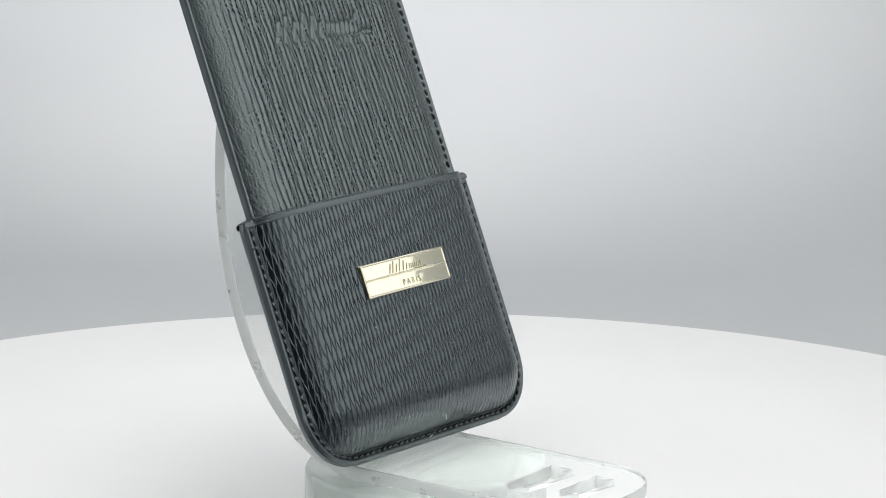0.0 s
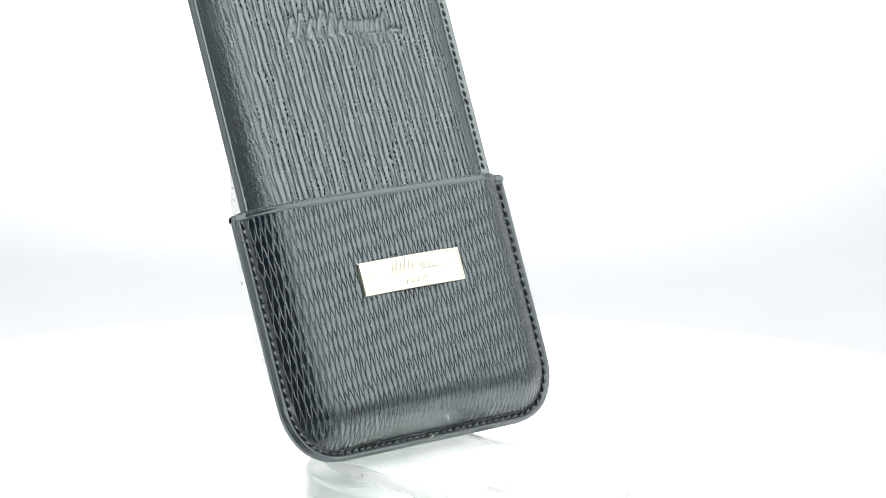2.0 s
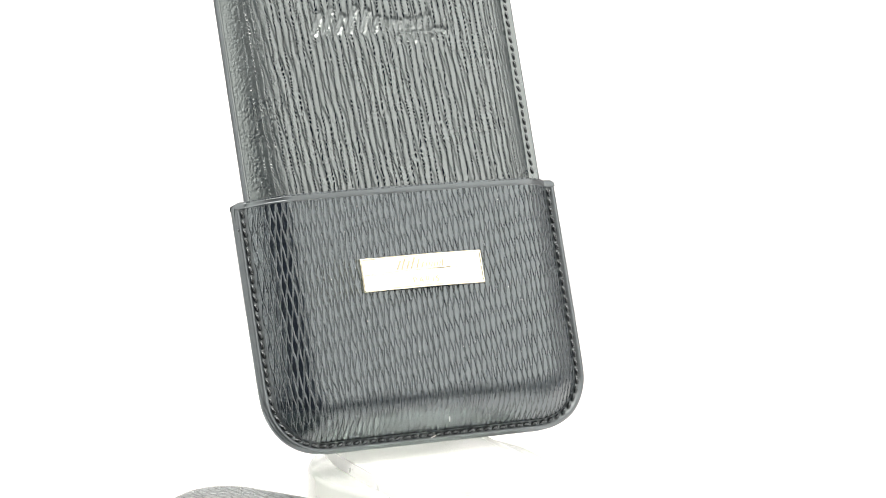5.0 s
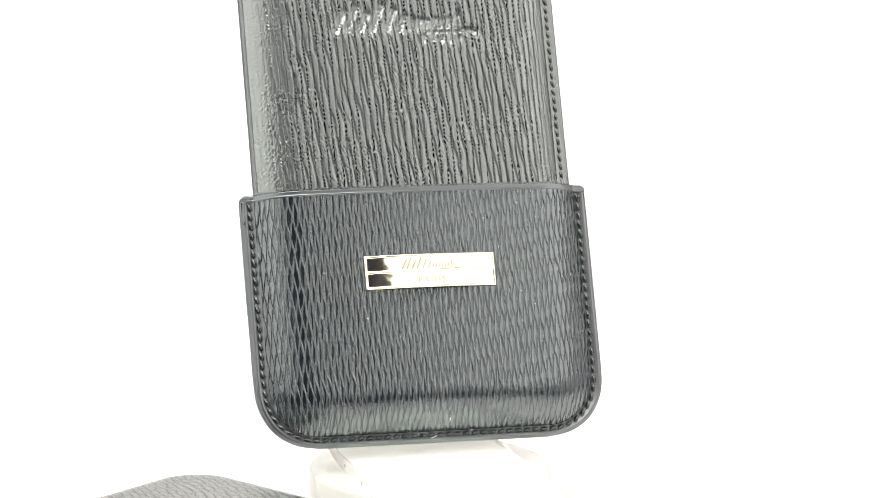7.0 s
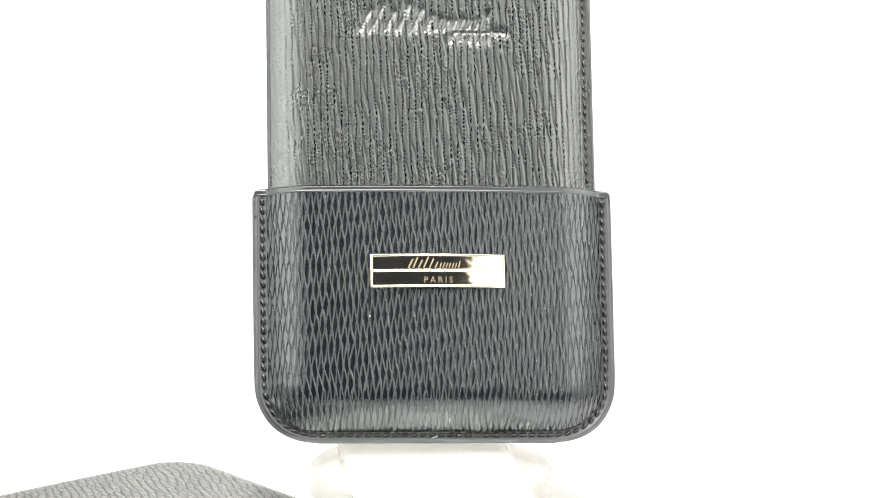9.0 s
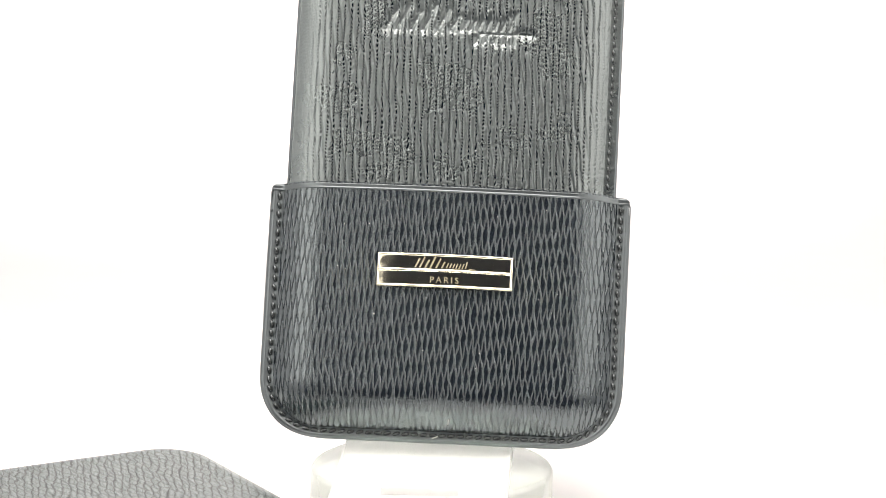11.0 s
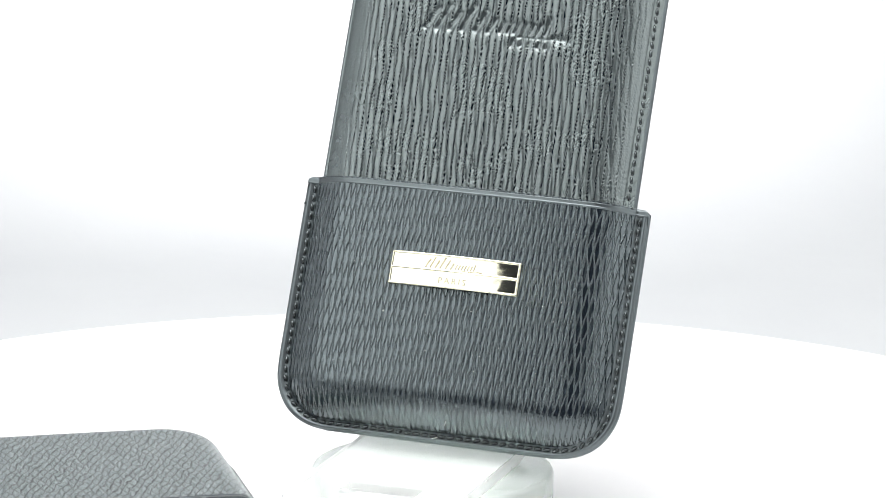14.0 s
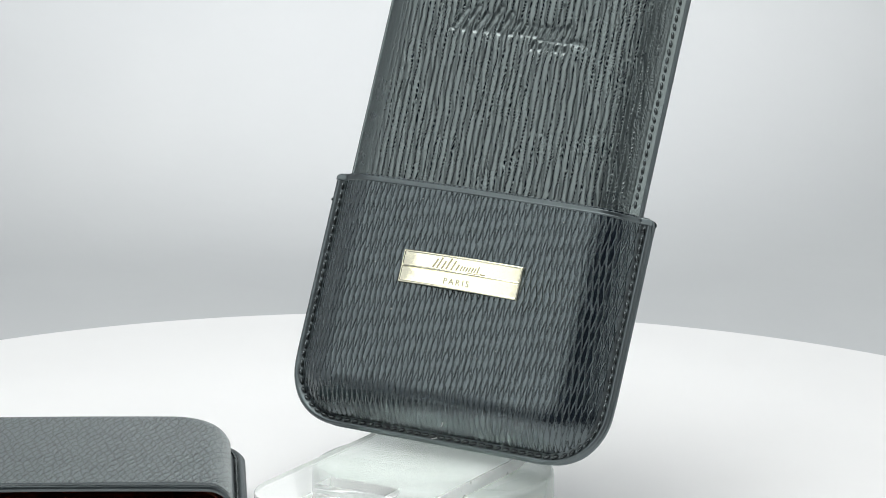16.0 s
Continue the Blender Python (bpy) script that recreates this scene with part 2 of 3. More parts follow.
part("motor_base", bm, PLASTIC, turntable, "dark plastic base")


# ---- leather case ----
def half_width(y, W, r):
    return W if y >= r else W - r + math.sqrt(max(0.0, r * r - (r - y) ** 2))


def inset(x, y, W, r):
    """How far a point lies inside the outline, open at its top."""
    ax = abs(x)
    if y < r and ax > W - r:
        return r - math.hypot(ax - (W - r), r - y)
    return min(W - ax, y)


def height(x, y, W, r, T, welt_l, welt_r, roll, dome, flat):
    d = inset(x, y, W, r)
    w = welt_r if x > 0 else welt_l
    if y < r * 1.2 and abs(x) < W - r:
        w = max(welt_l, welt_r)
    if d <= w:
        return flat
    body = T - dome * (x / W) ** 2
    rise = T - dome - flat
    bend = (roll * roll + rise * rise) / (2 * rise)
    left = max(0.0, roll - (d - w))
    drop = bend - math.sqrt(max(0.0, bend * bend - left * left))
    return max(flat, flat + (body - flat) * (1 - drop / rise))


def shell_rows(W, H, r, T, welt_l, welt_r, roll, dome, flat, y0=0.0, lift=0.0):
    ys = sorted({round(v, 3) for v in [*np.linspace(y0, y0 + 16, 40), *np.linspace(y0 + 16, H, 24)]})
    us = [math.sin(a) for a in np.linspace(-math.pi / 2, math.pi / 2, 121)]
    us = [0.55 * u + 0.45 * (2 * i / 120 - 1) for i, u in enumerate(us)]
    rows = []
    for y in ys:
        w = half_width(y, W, r)
        rows.append([(w * u, y, lift + height(w * u, y, W, r, T, welt_l, welt_r, roll, dome, flat)) for u in us])
    return rows


def flip(rows):
    return [[(x, y, -z) for x, y, z in reversed(row)] for row in rows]


def moulded(W, H, r, T, welt, roll, dome):
    """Both outer halves: bands that follow the outline inwards, and the field that they enclose. UV in millimetres along the skin."""
    deep = [*[welt + roll * s for s in (0.0, 0.008, 0.03, 0.07, 0.13, 0.2, 0.29, 0.39, 0.5, 0.62, 0.75, 0.88, 1.0)], min(welt + roll + 0.7, r - 0.2), r]
    ys, xs = list(np.linspace(r, H, 26)), list(np.linspace(-(W - r), W - r, 42))
    arc = list(np.linspace(0, math.pi / 2, 15))
    line = [(-W, y, -1, 0) for y in reversed(ys)]
    line += [(-(W - r) - r * math.cos(a), r - r * math.sin(a), -math.cos(a), -math.sin(a)) for a in arc[1:]]
    line += [(x, 0.0, 0, -1) for x in xs[1:]]
    line += [(W - r + r * math.sin(a), r - r * math.cos(a), math.sin(a), -math.cos(a)) for a in arc[1:]]
    line += [(W, y, 1, 0) for y in ys[1:]]

    def z_at(x, y):
        return height(x, y, W, r, T, welt, welt, roll, dome, 1.25)

    bm = bmesh.new()
    layer = bm.loops.layers.uv.verify()
    taut = bm.verts.layers.float.new("stretch")
    for sign in (1, -1):
        grid, where = [], []
        for x, y, nx, ny in line:
            pts = [(x - nx * d, y - ny * d) for d in deep]
            pts = [(px, py, z_at(px, py)) for px, py in pts]
            spare = [0.0]
            for p, q in zip(pts[::-1], pts[-2::-1]):
                spare.append(spare[-1] + math.dist(p, q) - math.dist(p[:2], q[:2]))
            spare.reverse()
            where.append([(p[0] + nx * e, p[1] + ny * e) for p, e in zip(pts, spare)])
            grid.append(pts)
        field = [[(x, y, z_at(x, y)) for x in xs] for y in ys]
        for rows, uvs in ((grid, where), (field, [[p[:2] for p in row] for row in field])):
            vs = [[bm.verts.new((p[0] / 1000, p[1] / 1000, sign * p[2] / 1000)) for p in row] for row in rows]
            for row_v, row_p in zip(vs, rows):
                for vert, p in zip(row_v, row_p):
                    vert[taut] = 0.7 + 0.3 * min(1.0, max(0.0, (inset(p[0], p[1], W, r) - welt - roll * 0.25) / (roll * 0.75)))
            for j in range(len(rows) - 1):
                for i in range(len(rows[0]) - 1):
                    ids = [(j, i), (j, i + 1), (j + 1, i + 1), (j + 1, i)]
                    f = bm.faces.new([vs[a][b] for a, b in ids])
                    for loop, (a, b) in zip(f.loops, ids):
                        loop[layer].uv = (uvs[a][b][0] * sign, uvs[a][b][1])
    bmesh.ops.remove_doubles(bm, verts=bm.verts, dist=2e-6)
    bm.normal_update()
    for f in bm.faces:
        if f.normal.z * f.calc_center_median().z < 0:
            f.normal_flip()
    return bm


def leather_shell(thing, W, H, r, T, welt_l, welt_r, roll, material, y0=0.0, dome=2.2, closed=True):
    """Body of two moulded halves sewn at the sides, its lining and the folded rim."""
    front = shell_rows(W, H, r, T, welt_l, welt_r, roll, dome, 1.25, y0)
    part("body", moulded(W, H, r, T, max(welt_l, welt_r), roll, dome), material, thing, "", True, False)
    for sign in (1, -1):
        bm = bmesh.new()
        lines = [(outline(W, H, r, d, 0.0), z) for d, z in ((0.0, 0.62), (0.1, 0.84), (0.3, 1.06), (0.6, 1.2), (0.9, 1.18), (1.2, 0.98), (1.5, 0.8), (2.0, 0.78), (2.35, 0.92), (2.55, 1.15), (welt_r + 0.1, 1.3))]
        sheet(bm, [[(x, y, sign * z) for x, y in line] for line, z in lines])
        part("welt", bm, EDGE, thing, "smooth stitched welt")
    # sewn edge: a rounded band round the outline
    bm = bmesh.new()
    path = [(row[0][0], row[0][1]) for row in reversed(front)]
    if closed:
        path += [(p[0], p[1]) for p in front[0][1:-1]]
    right = [(row[-1][0], row[-1][1]) for row in front]
    for line in ([path + right] if closed else [path, right]):
        rows = []
        for i, (x, y) in enumerate(line):
            a, b = line[max(0, i - 1)], line[min(len(line) - 1, i + 1)]
            tx, ty = b[0] - a[0], b[1] - a[1]
            q = math.hypot(tx, ty) or 1.0
            nx, ny = ty / q, -tx / q
            if nx * x + ny * (y - 20) < 0:
                nx, ny = -nx, -ny
            ring = []
            for c in np.linspace(-math.pi / 2, math.pi / 2, 7):
                ring.append((x + nx * 0.32 * math.cos(c), y + ny * 0.32 * math.cos(c), 0.66 * math.sin(c)))
            rows.append(ring)
        sheet(bm, rows)
    part("sewn_edge", bm, EDGE, thing, "dark painted cut edge")
    # lining
    inner = shell_rows(W - 1.6, H, r - 1.6, T - 1.4, welt_l, welt_r, roll, dome, 0.05, y0)
    bm = bmesh.new()
    lift = [[(x, y + 1.6 * (1 - (y - y0) / (H - y0)), z) for x, y, z in row] for row in inner]
    sheet(bm, lift)
    sheet(bm, flip(lift))
    part("lining", bm, LINING, thing, "red-brown leather lining")
    # rim
    bm = bmesh.new()
    for sign in (1, -1):
        rows = []
        for x, y, z in front[-1]:
            zi = max(0.02, z - 1.45)
            k = 0.3 + 0.7 * min(1.0, (W - abs(x)) / 4)  # thinner towards the sewn sides
            fold = [(1.6, -0.06), (1.48, 0.11 * k), (1.36, 0.16 * k), (1.2, 0.07 * k), (1.08, 0.035 * k), (0.98, 0.03 * k), (0.55, 0.03 * k), (0.45, 0.02 * k), (0.28, -0.03), (0.05, -0.2)]
            rows.append([(x, y - down, sign * (z + up)) for down, up in fold] + [(x, y + 0.15, sign * max(zi, z - 0.7)),
                         (x, y + 0.12, sign * (zi + 0.1)), (x, y - 0.1, sign * zi), (x, y - 1.8, sign * (zi - 0.01))])
        sheet(bm, rows)
    part("rim", bm, RIM, thing, "smooth folded top rim")


def round_corners(thing, W, H, rad):
    """Rounds the two upper corners of a sewn half."""
    cx, cy = (W + 0.32 - rad) / 1000, (H - rad) / 1000
    for ob in thing.children:
        for v in ob.data.vertices:
            dx, dy = abs(v.co.x) - cx, v.co.y - cy
            far = math.hypot(dx, dy)
            if dx > 0 and dy > 0 and far > rad / 1000:
                k = rad / 1000 / far
                v.co.x = math.copysign(cx + dx * k, v.co.x)
                v.co.y = cy + dy * k


def settle(thing):
    """Draws the lower sewn edge up and in a little, as the moulded leather sits."""
    for ob in thing.children:
        for v in ([ob] if ob.data == STITCH else ob.data.vertices):
            p = v.location if v == ob else v.co
            low, near = max(0.0, 1 - p.y / 0.006), min(1.0, max(0.0, (0.017 - p.y) / 0.017))
            p.y += 0.0009 * min(1.0, low) ** 2
            p.x *= 1 - 0.029 * near ** 1.5


def stitch_mesh():
    bm = bmesh.new()
    rows = []
    for i in range(7):
        s = i / 6 * 2 - 1
        rad = 0.37 * (1 - 0.6 * s ** 4)
        lift = 0.18 * (1 - s * s) - 0.06
        rows.append([(s * 0.85, rad * math.cos(a), lift + rad * 0.8 * math.sin(a)) for a in np.linspace(0, 2 * math.pi, 7)])
    sheet(bm, rows)
    bmesh.ops.remove_doubles(bm, verts=bm.verts, dist=1e-7)
    me = bpy.data.meshes.new("stitch")
    bm.to_mesh(me)
    bm.free()
    me.materials.append(THREAD)
    me.shade_smooth()
    return me


STITCH = stitch_mesh()


def sew(thing, points, z, pitch=2.05, both=False):
    """Stitches at even steps along a line of points in millimetres."""
    rng = random.Random(7)
    total = 0.0
    want = pitch * 0.5
    for (ax, ay), (bx, by) in zip(points, points[1:]):
        q = math.hypot(bx - ax, by - ay)
        while want <= total + q:
            s = (want - total) / q
            for sign in ((1, -1) if both else (1,)):
                ob = new("stitch", STITCH)
                ob.parent = thing
                ang = math.degrees(math.atan2(by - ay, bx - ax)) + 14 + rng.uniform(-11, 11)
                ob.matrix_basis = pose((ax + (bx - ax) * s) / 1000, (ay + (by - ay) * s) / 1000, sign * (z + rng.uniform(-0.1, 0.08)) / 1000, 0 if sign > 0 else 180, 0, ang)
            want += pitch
        total += q


def outline(W, H, r, d, top=1.8):
    """The line d millimetres inside the outline, from its upper end at x<0 round to x>0."""
    rr = max(0.5, r - d)
    pts = [(-(W - d), y) for y in np.linspace(H - top, r, 12)]
    pts += [(-(W - r) - rr * math.sin(a), r - rr * math.cos(a)) for a in np.linspace(math.pi / 2, 0, 14)]
    pts += [(x, d) for x in np.linspace(-(W - r), W - r, 12)][1:]
    pts += [(W - r + rr * math.sin(a), r - rr * math.cos(a)) for a in np.linspace(0, math.pi / 2, 14)][1:]
    pts += [(W - d, y) for y in np.linspace(r, H - top, 12)][1:]
    return pts


SLEEVE_H = 56.8
case = empty("leather_case", "black grained leather cigar case, leaning back on a clear stand", "case")
leather_shell(case, 39.6, SLEEVE_H, 13.0, 7.3, 2.7, 2.7, 9.2, LEATHER)
round_corners(case, 39.6, SLEEVE_H, 1.8)
sew(case, outline(39.6, SLEEVE_H, 13.0, 1.8), 1.0)
settle(case)

TUBE_TOP = 109.0
# the pressed signature as plain slanting bars: x, y of both ends and the width
BARS = [(-16.2, 92.4, -14.0, 96.6, 1.2), (-13.6, 92.4, -11.2, 97.6, 1.1), (-10.6, 92.4, -8.8, 96.0, 1.2), (-7.8, 92.4, -5.4, 97.8, 1.2), (-4.6, 92.4, -2.6, 96.8, 1.1), (-1.6, 92.4, -0.3, 95.2, 1.0),
        (13.4, 92.0, 16.0, 91.8, 0.9), (5.0, 91.7, 12.5, 91.7, 0.45)]
BARS += [(x, 92.6, x + 0.8, 94.6 + lift, 0.8) for x, lift in ((1.0, 0.1), (2.7, 0.0), (4.4, -0.1), (6.1, 0.1), (7.8, 0.0), (9.5, 0.1), (11.3, 1.1))]
BARS += [(x, 89.7, x + 0.3, 90.9, 0.7) for x in (4.0, 6.0, 8.0, 10.0, 12.0)]


def pressed(x, y):
    """Depth of the blind stamping."""
    if not (88 < y < 100 and abs(x) < 18):
        return 0.0
    near = 9.0
    for x0, y0, x1, y1, wide in BARS:
        dx, dy = x1 - x0, y1 - y0
        f = min(1.0, max(0.0, ((x - x0) * dx + (y - y0) * dy) / (dx * dx + dy * dy)))
        near = min(near, math.hypot(x - x0 - f * dx, y - y0 - f * dy) - wide / 2)
    step = min(1.0, max(0.0, (0.4 - near) / 0.55))
    broad = min(1.0, max(0.0, (1.5 - near) / 1.3))
    return 0.36 * step * step * (3 - 2 * step) + 0.14 * broad * broad * (3 - 2 * broad)


def tube_shell(stamp):
    rows = []
    for y in [*np.linspace(17.0, 87.5, 36), *np.linspace(88.0, 100.0, 44), *np.linspace(100.5, TUBE_TOP, 12)]:
        w = 36.0
        row = []
        for i in range(281):
            u = 0.55 * math.sin(-math.pi / 2 + math.pi * i / 280) + 0.45 * (2 * i / 280 - 1)
            row.append((w * u, y, height(w * u, 40.0, w, 6.0, 5.6, 0.35, 2.4, 9.5, 1.0, 0.95) - (pressed(w * u, y) if stamp else 0.0)))
        rows.append(row)
    return rows


bm = bmesh.new()
rows = tube_shell(False)
sheet(bm, tube_shell(True), rows)
sheet(bm, flip(rows))
taut = bm.verts.layers.float.new("stretch")
for v in bm.verts:
    x, y = v.co.x * 1000, v.co.y * 1000
    low, wide = (0.05, 6.5) if x * v.co.z < 0 else (0.05, 5.0)
    v[taut] = low + (1.0 - low) * min(1.0, max(0.0, (36.0 - abs(x) - 3.0) / wide))
    if v.co.z > 0:
        v[taut] *= 1 - min(0.9, 1.6 * pressed(x, y))
tube = part("inner_tube", bm, LEATHER_TUBE, case, "finely grained black leather inner tube", True, False)
for side in (0, -1):
    bm = bmesh.new()
    line = [(row[side][0], row[side][1]) for row in rows]
    sign = -1 if side == 0 else 1
    sheet(bm, [[(x + sign * 0.5 * math.cos(c), y, 0.97 * math.sin(c)) for c in np.linspace(-math.pi / 2, math.pi / 2, 7)] for x, y in line])
    part("tube_edge", bm, EDGE, tube)
bm = bmesh.new()
for sign in (1, -1):
    sheet(bm, [[(x, y - 0.3, sign * z), (x, y + 0.4, sign * (z - 0.2)), (x, y + 0.4, sign * max(0, z - 1.0)), (x, y - 30, sign * max(0, z - 1.0))] for x, y, z in rows[-1]])
part("tube_mouth", bm, LINING, tube, "red-brown lined mouth")
sew(tube, [(34.6, SLEEVE_H + 1.5), (34.6, TUBE_TOP - 1.0)], 0.98, 1.9)

# name plate: convex bar, fine border and a ridge between its two fields
bm = bmesh.new()
PW, PY0, PY1 = 14.85, 33.8, 41.2
section = [(0.0, 0.0), (0.0, 0.72), (0.12, 0.84), (0.38, 0.84), (0.46, 0.73), (0.52, 0.72), (0.6, 0.72), (3.36, 0.72), (3.44, 0.72), (3.5, 0.70), (3.58, 0.60), (3.66, 0.60), (3.74, 0.84), (3.88, 0.84), (3.96, 0.73), (4.02, 0.72), (4.1, 0.72), (6.75, 0.72), (6.83, 0.72), (6.89, 0.73), (6.97, 0.84), (7.28, 0.84), (7.4, 0.72), (7.4, 0.0)]
xs = [-PW, -PW + 0.05, -PW + 0.15, -PW + 0.45, -PW + 0.5, -PW + 0.58, *np.linspace(-PW + 1.0, PW - 1.0, 30), PW - 0.58, PW - 0.5, PW - 0.45, PW - 0.15, PW - 0.05, PW]
rows = []
for i, x in enumerate(xs):
    end = min(i, len(xs) - 1 - i)
    row = []
    for dy, h in section:
        hh = 0.0 if end == 0 else min(h, 0.74) if end == 1 else (0.84 if 0.1 < dy < 7.3 else h) if end in (2, 3) else h
        row.append((x, PY0 + dy, 6.72 + hh + 1.0 * (1 - (x / PW) ** 2)))
    rows.append(row)
sheet(bm, rows)
plate = part("name_plate", bm, GOLD, case, "polished pale gold metal name plate")
rng = random.Random(3)


def bar(x0, y0, x1, y1, wide, surface, thick):
    """A flat bar with chamfered rims, laid on a surface z(x), in millimetres."""
    bm = bmesh.new()
    q = math.hypot(x1 - x0, y1 - y0)
    tx, ty = (x1 - x0) / q, (y1 - y0) / q
    rows = []
    for s in (-wide / 2, -wide * 0.3, 0.2 * q, 0.5 * q, 0.8 * q, q + wide * 0.3, q + wide / 2):
        row = []
        for side, up in ((-0.5, -0.05), (-0.4, thick), (0.4, thick), (0.5, -0.05)):
            end = s < -wide * 0.4 or s > q + wide * 0.4
            x, y = x0 + tx * s - ty * side * wide, y0 + ty * s + tx * side * wide
            row.append((x, y, surface(x) + (-0.05 if end else up)))
        rows.append(row)
    sheet(bm, rows)
    return bm


def plate_z(x):
    return 6.72 + 0.74 + 1.0 * (1 - (x / PW) ** 2)


for x0, y0, x1, y1, wide in BARS[:-5]:
    bm = bar(x0 * 0.4, 38.15 + (y0 - 92.4) * 0.41, x1 * 0.4, 38.15 + (y1 - 92.4) * 0.41, wide * 0.36, plate_z, 0.06)
    part("signature_stroke", bm, ENGRAVED, plate, "matt signature stroke", False)
text = bpy.data.curves.new("lettering", "FONT")
text.body, text.size, text.extrude, text.align_x, text.space_character = "PARIS", 0.0019, 0.00005, "CENTER", 1.45
tob = new("lettering", text)
bpy.context.view_layer.update()
me = bpy.data.meshes.new_from_object(tob.evaluated_get(bpy.context.evaluated_depsgraph_get()))
bpy.data.objects.remove(tob)
me.materials.append(ENGRAVED)
letters = new("lettering", me)
letters.parent = plate
letters.matrix_basis = pose(0, 0.0348, 0.00845)

# stray threads and specks caught on the leather
for name, x, y, long, wide, turn in (("loose_thread", 2.4, 5.3, 2.2, 0.09, 84), ("loose_thread", -0.6, 1.75, 1.5, 0.12, 20), ("dust_speck", -15.0, 27.6, 0.3, 0.14, 10), ("thread_knot", 38.0, 54.2, 0.7, 0.3, 60), ("thread_knot", -39.4, 50.6, 0.7, 0.22, 75)):
    bm = bmesh.new()
    rings = []
    for i in range(7):
        q = i / 6 * 2 - 1
        rad = wide * (1 - 0.7 * q ** 4)
        rings.append([(q * long / 2, rad * math.cos(a) + 0.12 * long * q * q * 0.4, rad * math.sin(a)) for a in np.linspace(0, 2 * math.pi, 7)])
    sheet(bm, rings)
    ob = part(name, bm, LINT if name != "thread_knot" else THREAD, case, "pale " + name.replace("_", " ") if name != "thread_knot" else "dark thread knot")
    lift = height(x, y, 39.6, 13.0, 7.3, 2.7, 2.7, 9.2, 2.2, 1.25)
    ob.matrix_basis = pose(x / 1000, y / 1000, (lift + wide * 0.7) / 1000, -25 if y < 10 else 0, 0, turn)

bm = bmesh.new()
bmesh.ops.create_icosphere(bm, subdivisions=1, radius=0.00011)
speck = part("dust_speck", bm, LINT, case, "tiny pale dust speck")
speck.matrix_basis = pose(0.0051, 0.0295, 0.00735)
for _ in range(26):
    x, y = rng.uniform(-26, 28), rng.uniform(14, 53)
    if not (abs(x) < 16 and 32 < y < 43):
        ob = new("dust_speck", speck.data)
        ob.parent = case
        ob.matrix_basis = pose(x / 1000, y / 1000, (height(x, y, 39.6, 13.0, 7.3, 2.7, 2.7, 9.2, 2.2, 1.25) + 0.04) / 1000, 0, 0, rng.uniform(0, 90)) @ Matrix.Diagonal((rng.uniform(0.5, 1.1), rng.uniform(0.4, 0.9), 0.5, 1))

# ---- the cap of the case, lying beside it ----
CAP_H = 61.5
cap = empty("open_leather_case", "black grained leather half of a cigar case, open, lying flat", "case")
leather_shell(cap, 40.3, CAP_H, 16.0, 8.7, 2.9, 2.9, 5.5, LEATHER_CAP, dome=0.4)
round_corners(cap, 40.3, CAP_H, 1.8)
sew(cap, outline(40.3, CAP_H, 16.0, 1.85), 1.0)

# ---- the clear stand ----
stand = empty("display_stand", "clear acrylic display stand with a bowed back", "stand")
ARC_A, ARC_B, BEND, TOP = 36.8, 60.0, 5.0, 15.7
angles = np.linspace(0, math.pi / 2 + 0.58, 60)
bow = [(BEND + ARC_A * math.sin(a), TOP + ARC_B * (1 - math.cos(a))) for a in angles]
arc = [0.0]
for p, q in zip(bow, bow[1:]):
    arc.append(arc[-1] + math.hypot(q[0] - p[0], q[1] - p[1]))
curve = bpy.data.curves.new("bent_strip", "CURVE")
curve.dimensions, curve.fill_mode, curve.extrude, curve.bevel_depth, curve.bevel_resolution = "2D", "BOTH", 0.0012, 0.0003, 1
HALF, FRONT = 18.2, -52.0
border = [(HALF, arc[-1] + BEND - 4), (HALF - 4, arc[-1] + BEND), (-HALF + 4, arc[-1] + BEND), (-HALF, arc[-1] + BEND - 4)]
border += [(-HALF * math.copysign(abs(math.cos(a)) ** 0.88, math.cos(a)), FRONT + 16 - 16 * math.sin(a) ** 0.88) for a in np.linspace(0, math.pi, 33)]


def slot(x0, x1, y0, y1):
    return [(x0, y0), (x1, y0), (x1, y1), (x0, y1)]


for ring in (border, slot(-8.5, 8.8, -33.0, -26.8), slot(-6.0, 8.0, -44.0, -38.5)):
    sp = curve.splines.new("POLY")
    sp.points.add(len(ring) - 1)
    sp.use_cyclic_u = True
    for p, (x, y) in zip(sp.points, ring):
        p.co = (x / 1000, y / 1000, 0, 1)
cob = new("bent_strip", curve)
bpy.context.view_layer.update()
me = bpy.data.meshes.new_from_object(cob.evaluated_get(bpy.context.evaluated_depsgraph_get()))
bpy.data.objects.remove(cob)
bm = bmesh.new()
bm.from_mesh(me)
for s in arc[:-1]:
    bmesh.ops.bisect_plane(bm, geom=bm.verts[:] + bm.edges[:] + bm.faces[:], plane_co=(0, (BEND + s) / 1000, 0), plane_no=(0, 1, 0))
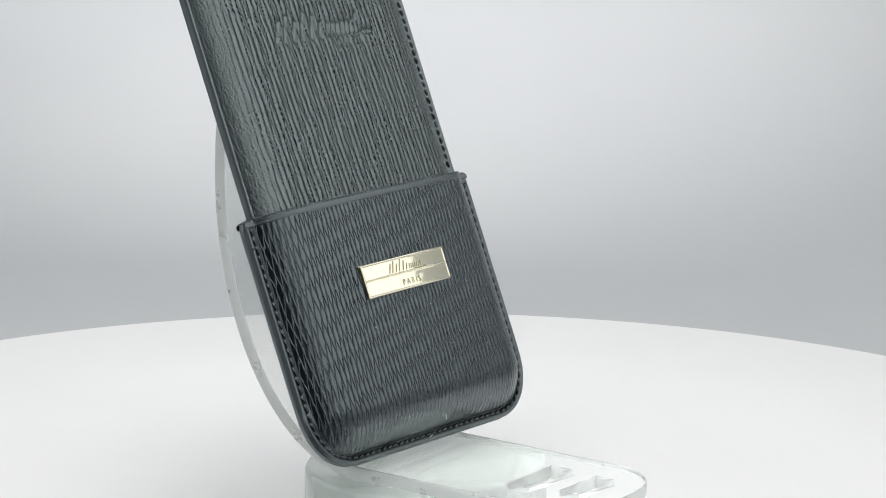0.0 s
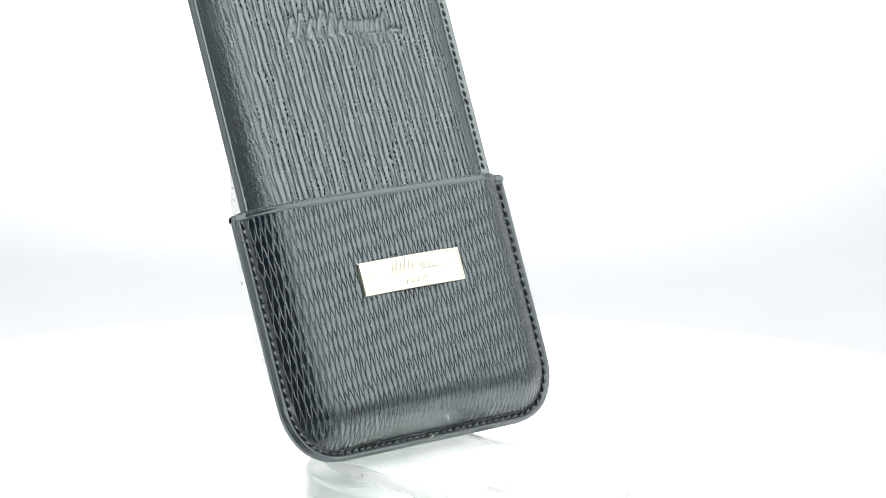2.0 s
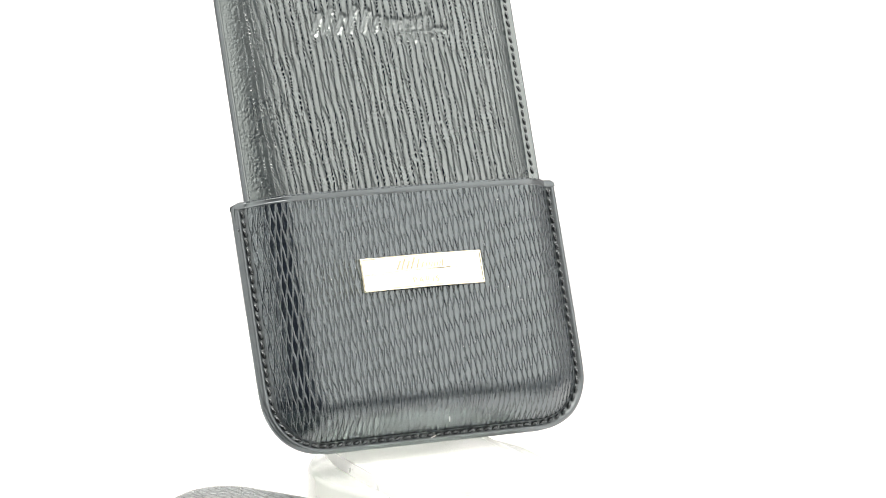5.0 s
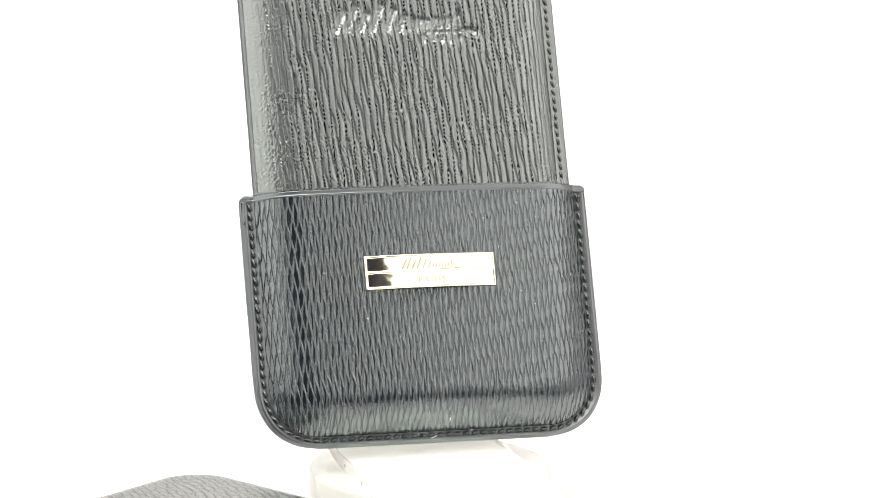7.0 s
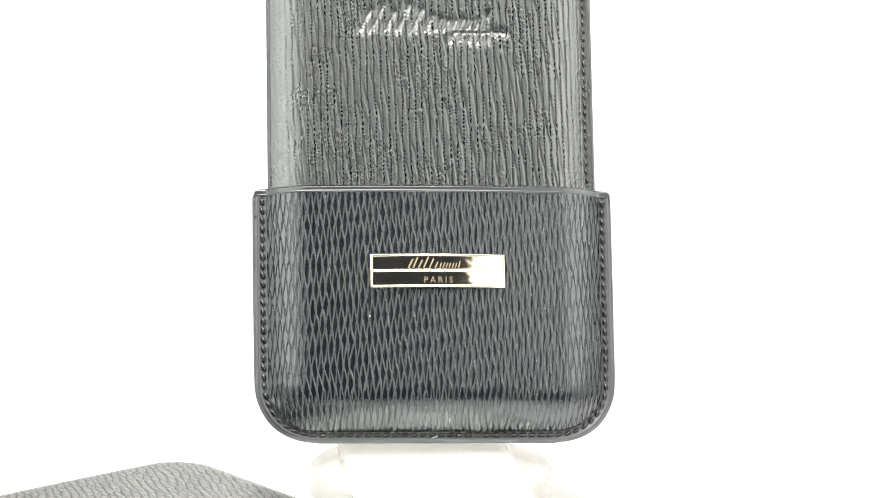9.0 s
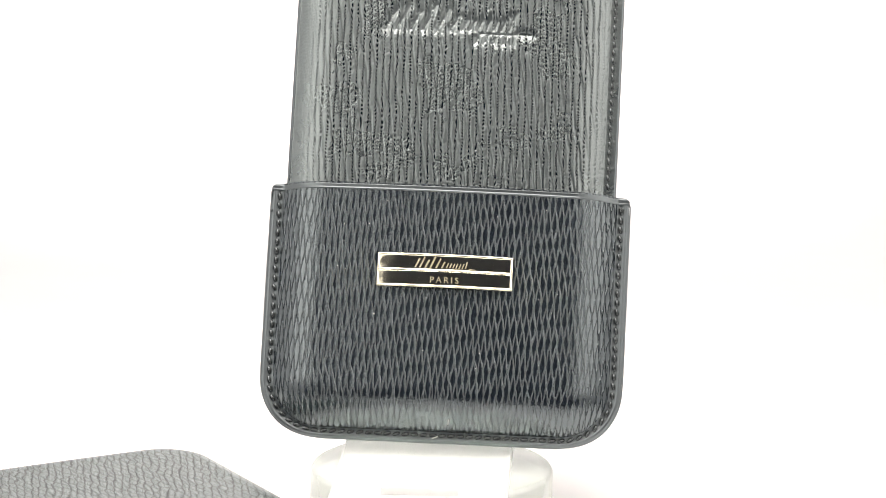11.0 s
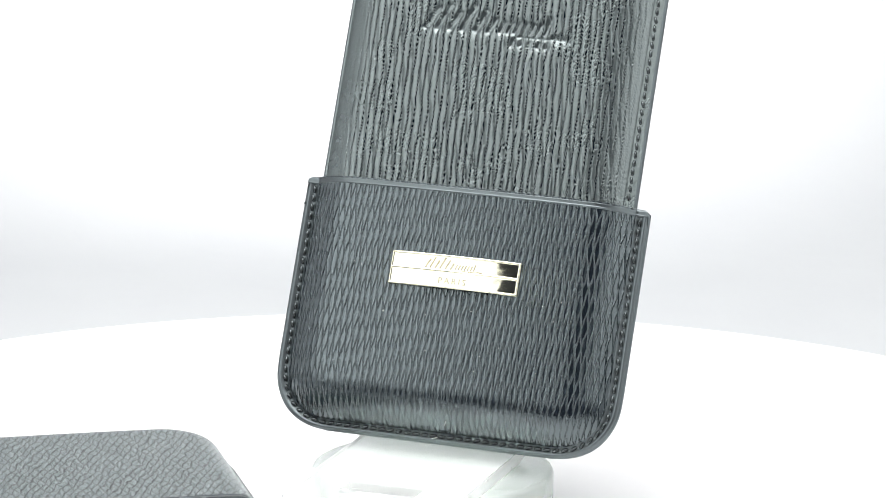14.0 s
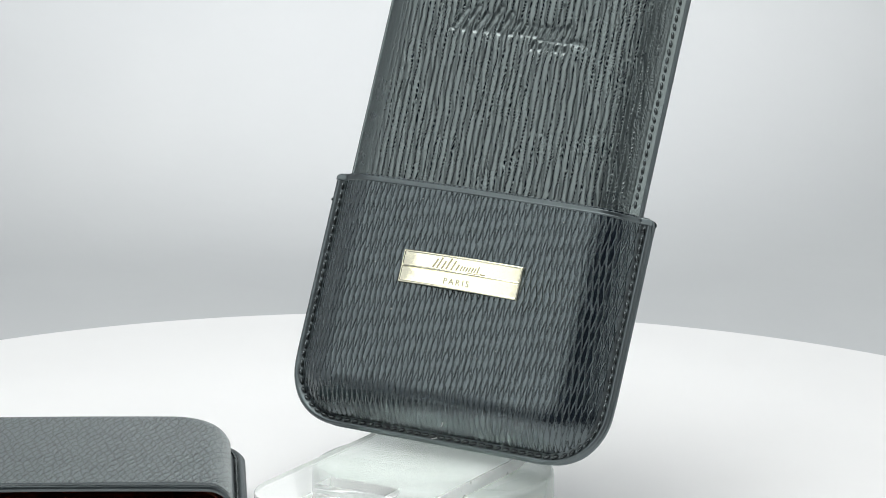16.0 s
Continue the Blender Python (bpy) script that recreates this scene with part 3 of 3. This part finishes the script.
bmesh.ops.remove_doubles(bm, verts=bm.verts, dist=1e-6)
for v in bm.verts:
    s, h = v.co.y * 1000 - BEND, v.co.z * 1000
    if s <= 0:
        v.co.z = (TOP - 1.5 + h) / 1000
        continue
    j = max(0, min(len(arc) - 2, int(np.searchsorted(arc, s)) - 1))
    f = (s - arc[j]) / (arc[j + 1] - arc[j])
    a = angles[j] + f * (angles[j + 1] - angles[j])
    ty, tz = ARC_A * math.cos(a), ARC_B * math.sin(a)
    q = math.hypot(ty, tz)
    y, z = BEND + ARC_A * math.sin(a), TOP + ARC_B * (1 - math.cos(a))
    v.co.y, v.co.z = (y - (h - 1.5) * tz / q) / 1000, (z + (h - 1.5) * ty / q) / 1000
bm.normal_update()
for f in bm.faces:
    if abs(f.normal.x) > 0.8:
        f.material_index = 1
strip = part("bent_strip", bm, ACRYLIC, stand, "bent clear acrylic strip with two slots", False)
strip.data.materials.append(LIT_EDGE)
strip.visible_shadow = False
bm = bmesh.new()
prof = [(0, 12.55), (25.4, 12.55), (26.1, 12.3), (26.5, 11.6), (26.5, 0.7), (26.0, 0.05), (0, 0.05)]
sheet(bm, [[(1.0 + r * math.cos(a), 1.0 + r * math.sin(a), z) for a in np.linspace(0, 2 * math.pi, 97)] for r, z in prof])
bmesh.ops.remove_doubles(bm, verts=bm.verts, dist=1e-7)
part("base_disc", bm, FROSTED, stand, "thick frosted acrylic disc").visible_shadow = False


# ---- turning ----
def motions():
    """All that stands on the turntable turns with it at an even pace."""
    lie = {
        turntable: pose(0, 0, 0),
        case: pose(0.0022, 0.00057, 0.0170) @ pose(0, 0, 0, 66.9) @ pose(0, 0, 0, 0, 0, -1.09),
        cap: pose(-0.0508, -0.0683, 0.0089, 0, 0, 33.4) @ pose(0, CAP_H / 1000, 0, 0, 0, 180),
        stand: pose(0, 0, 0),
    }
    for thing, m in lie.items():
        walk(thing, [(t, pose(0, 0, 0, 0, 0, 4.5 - 5.2072 * (t - 9.5)) @ m) for t in range(17)])


motions()
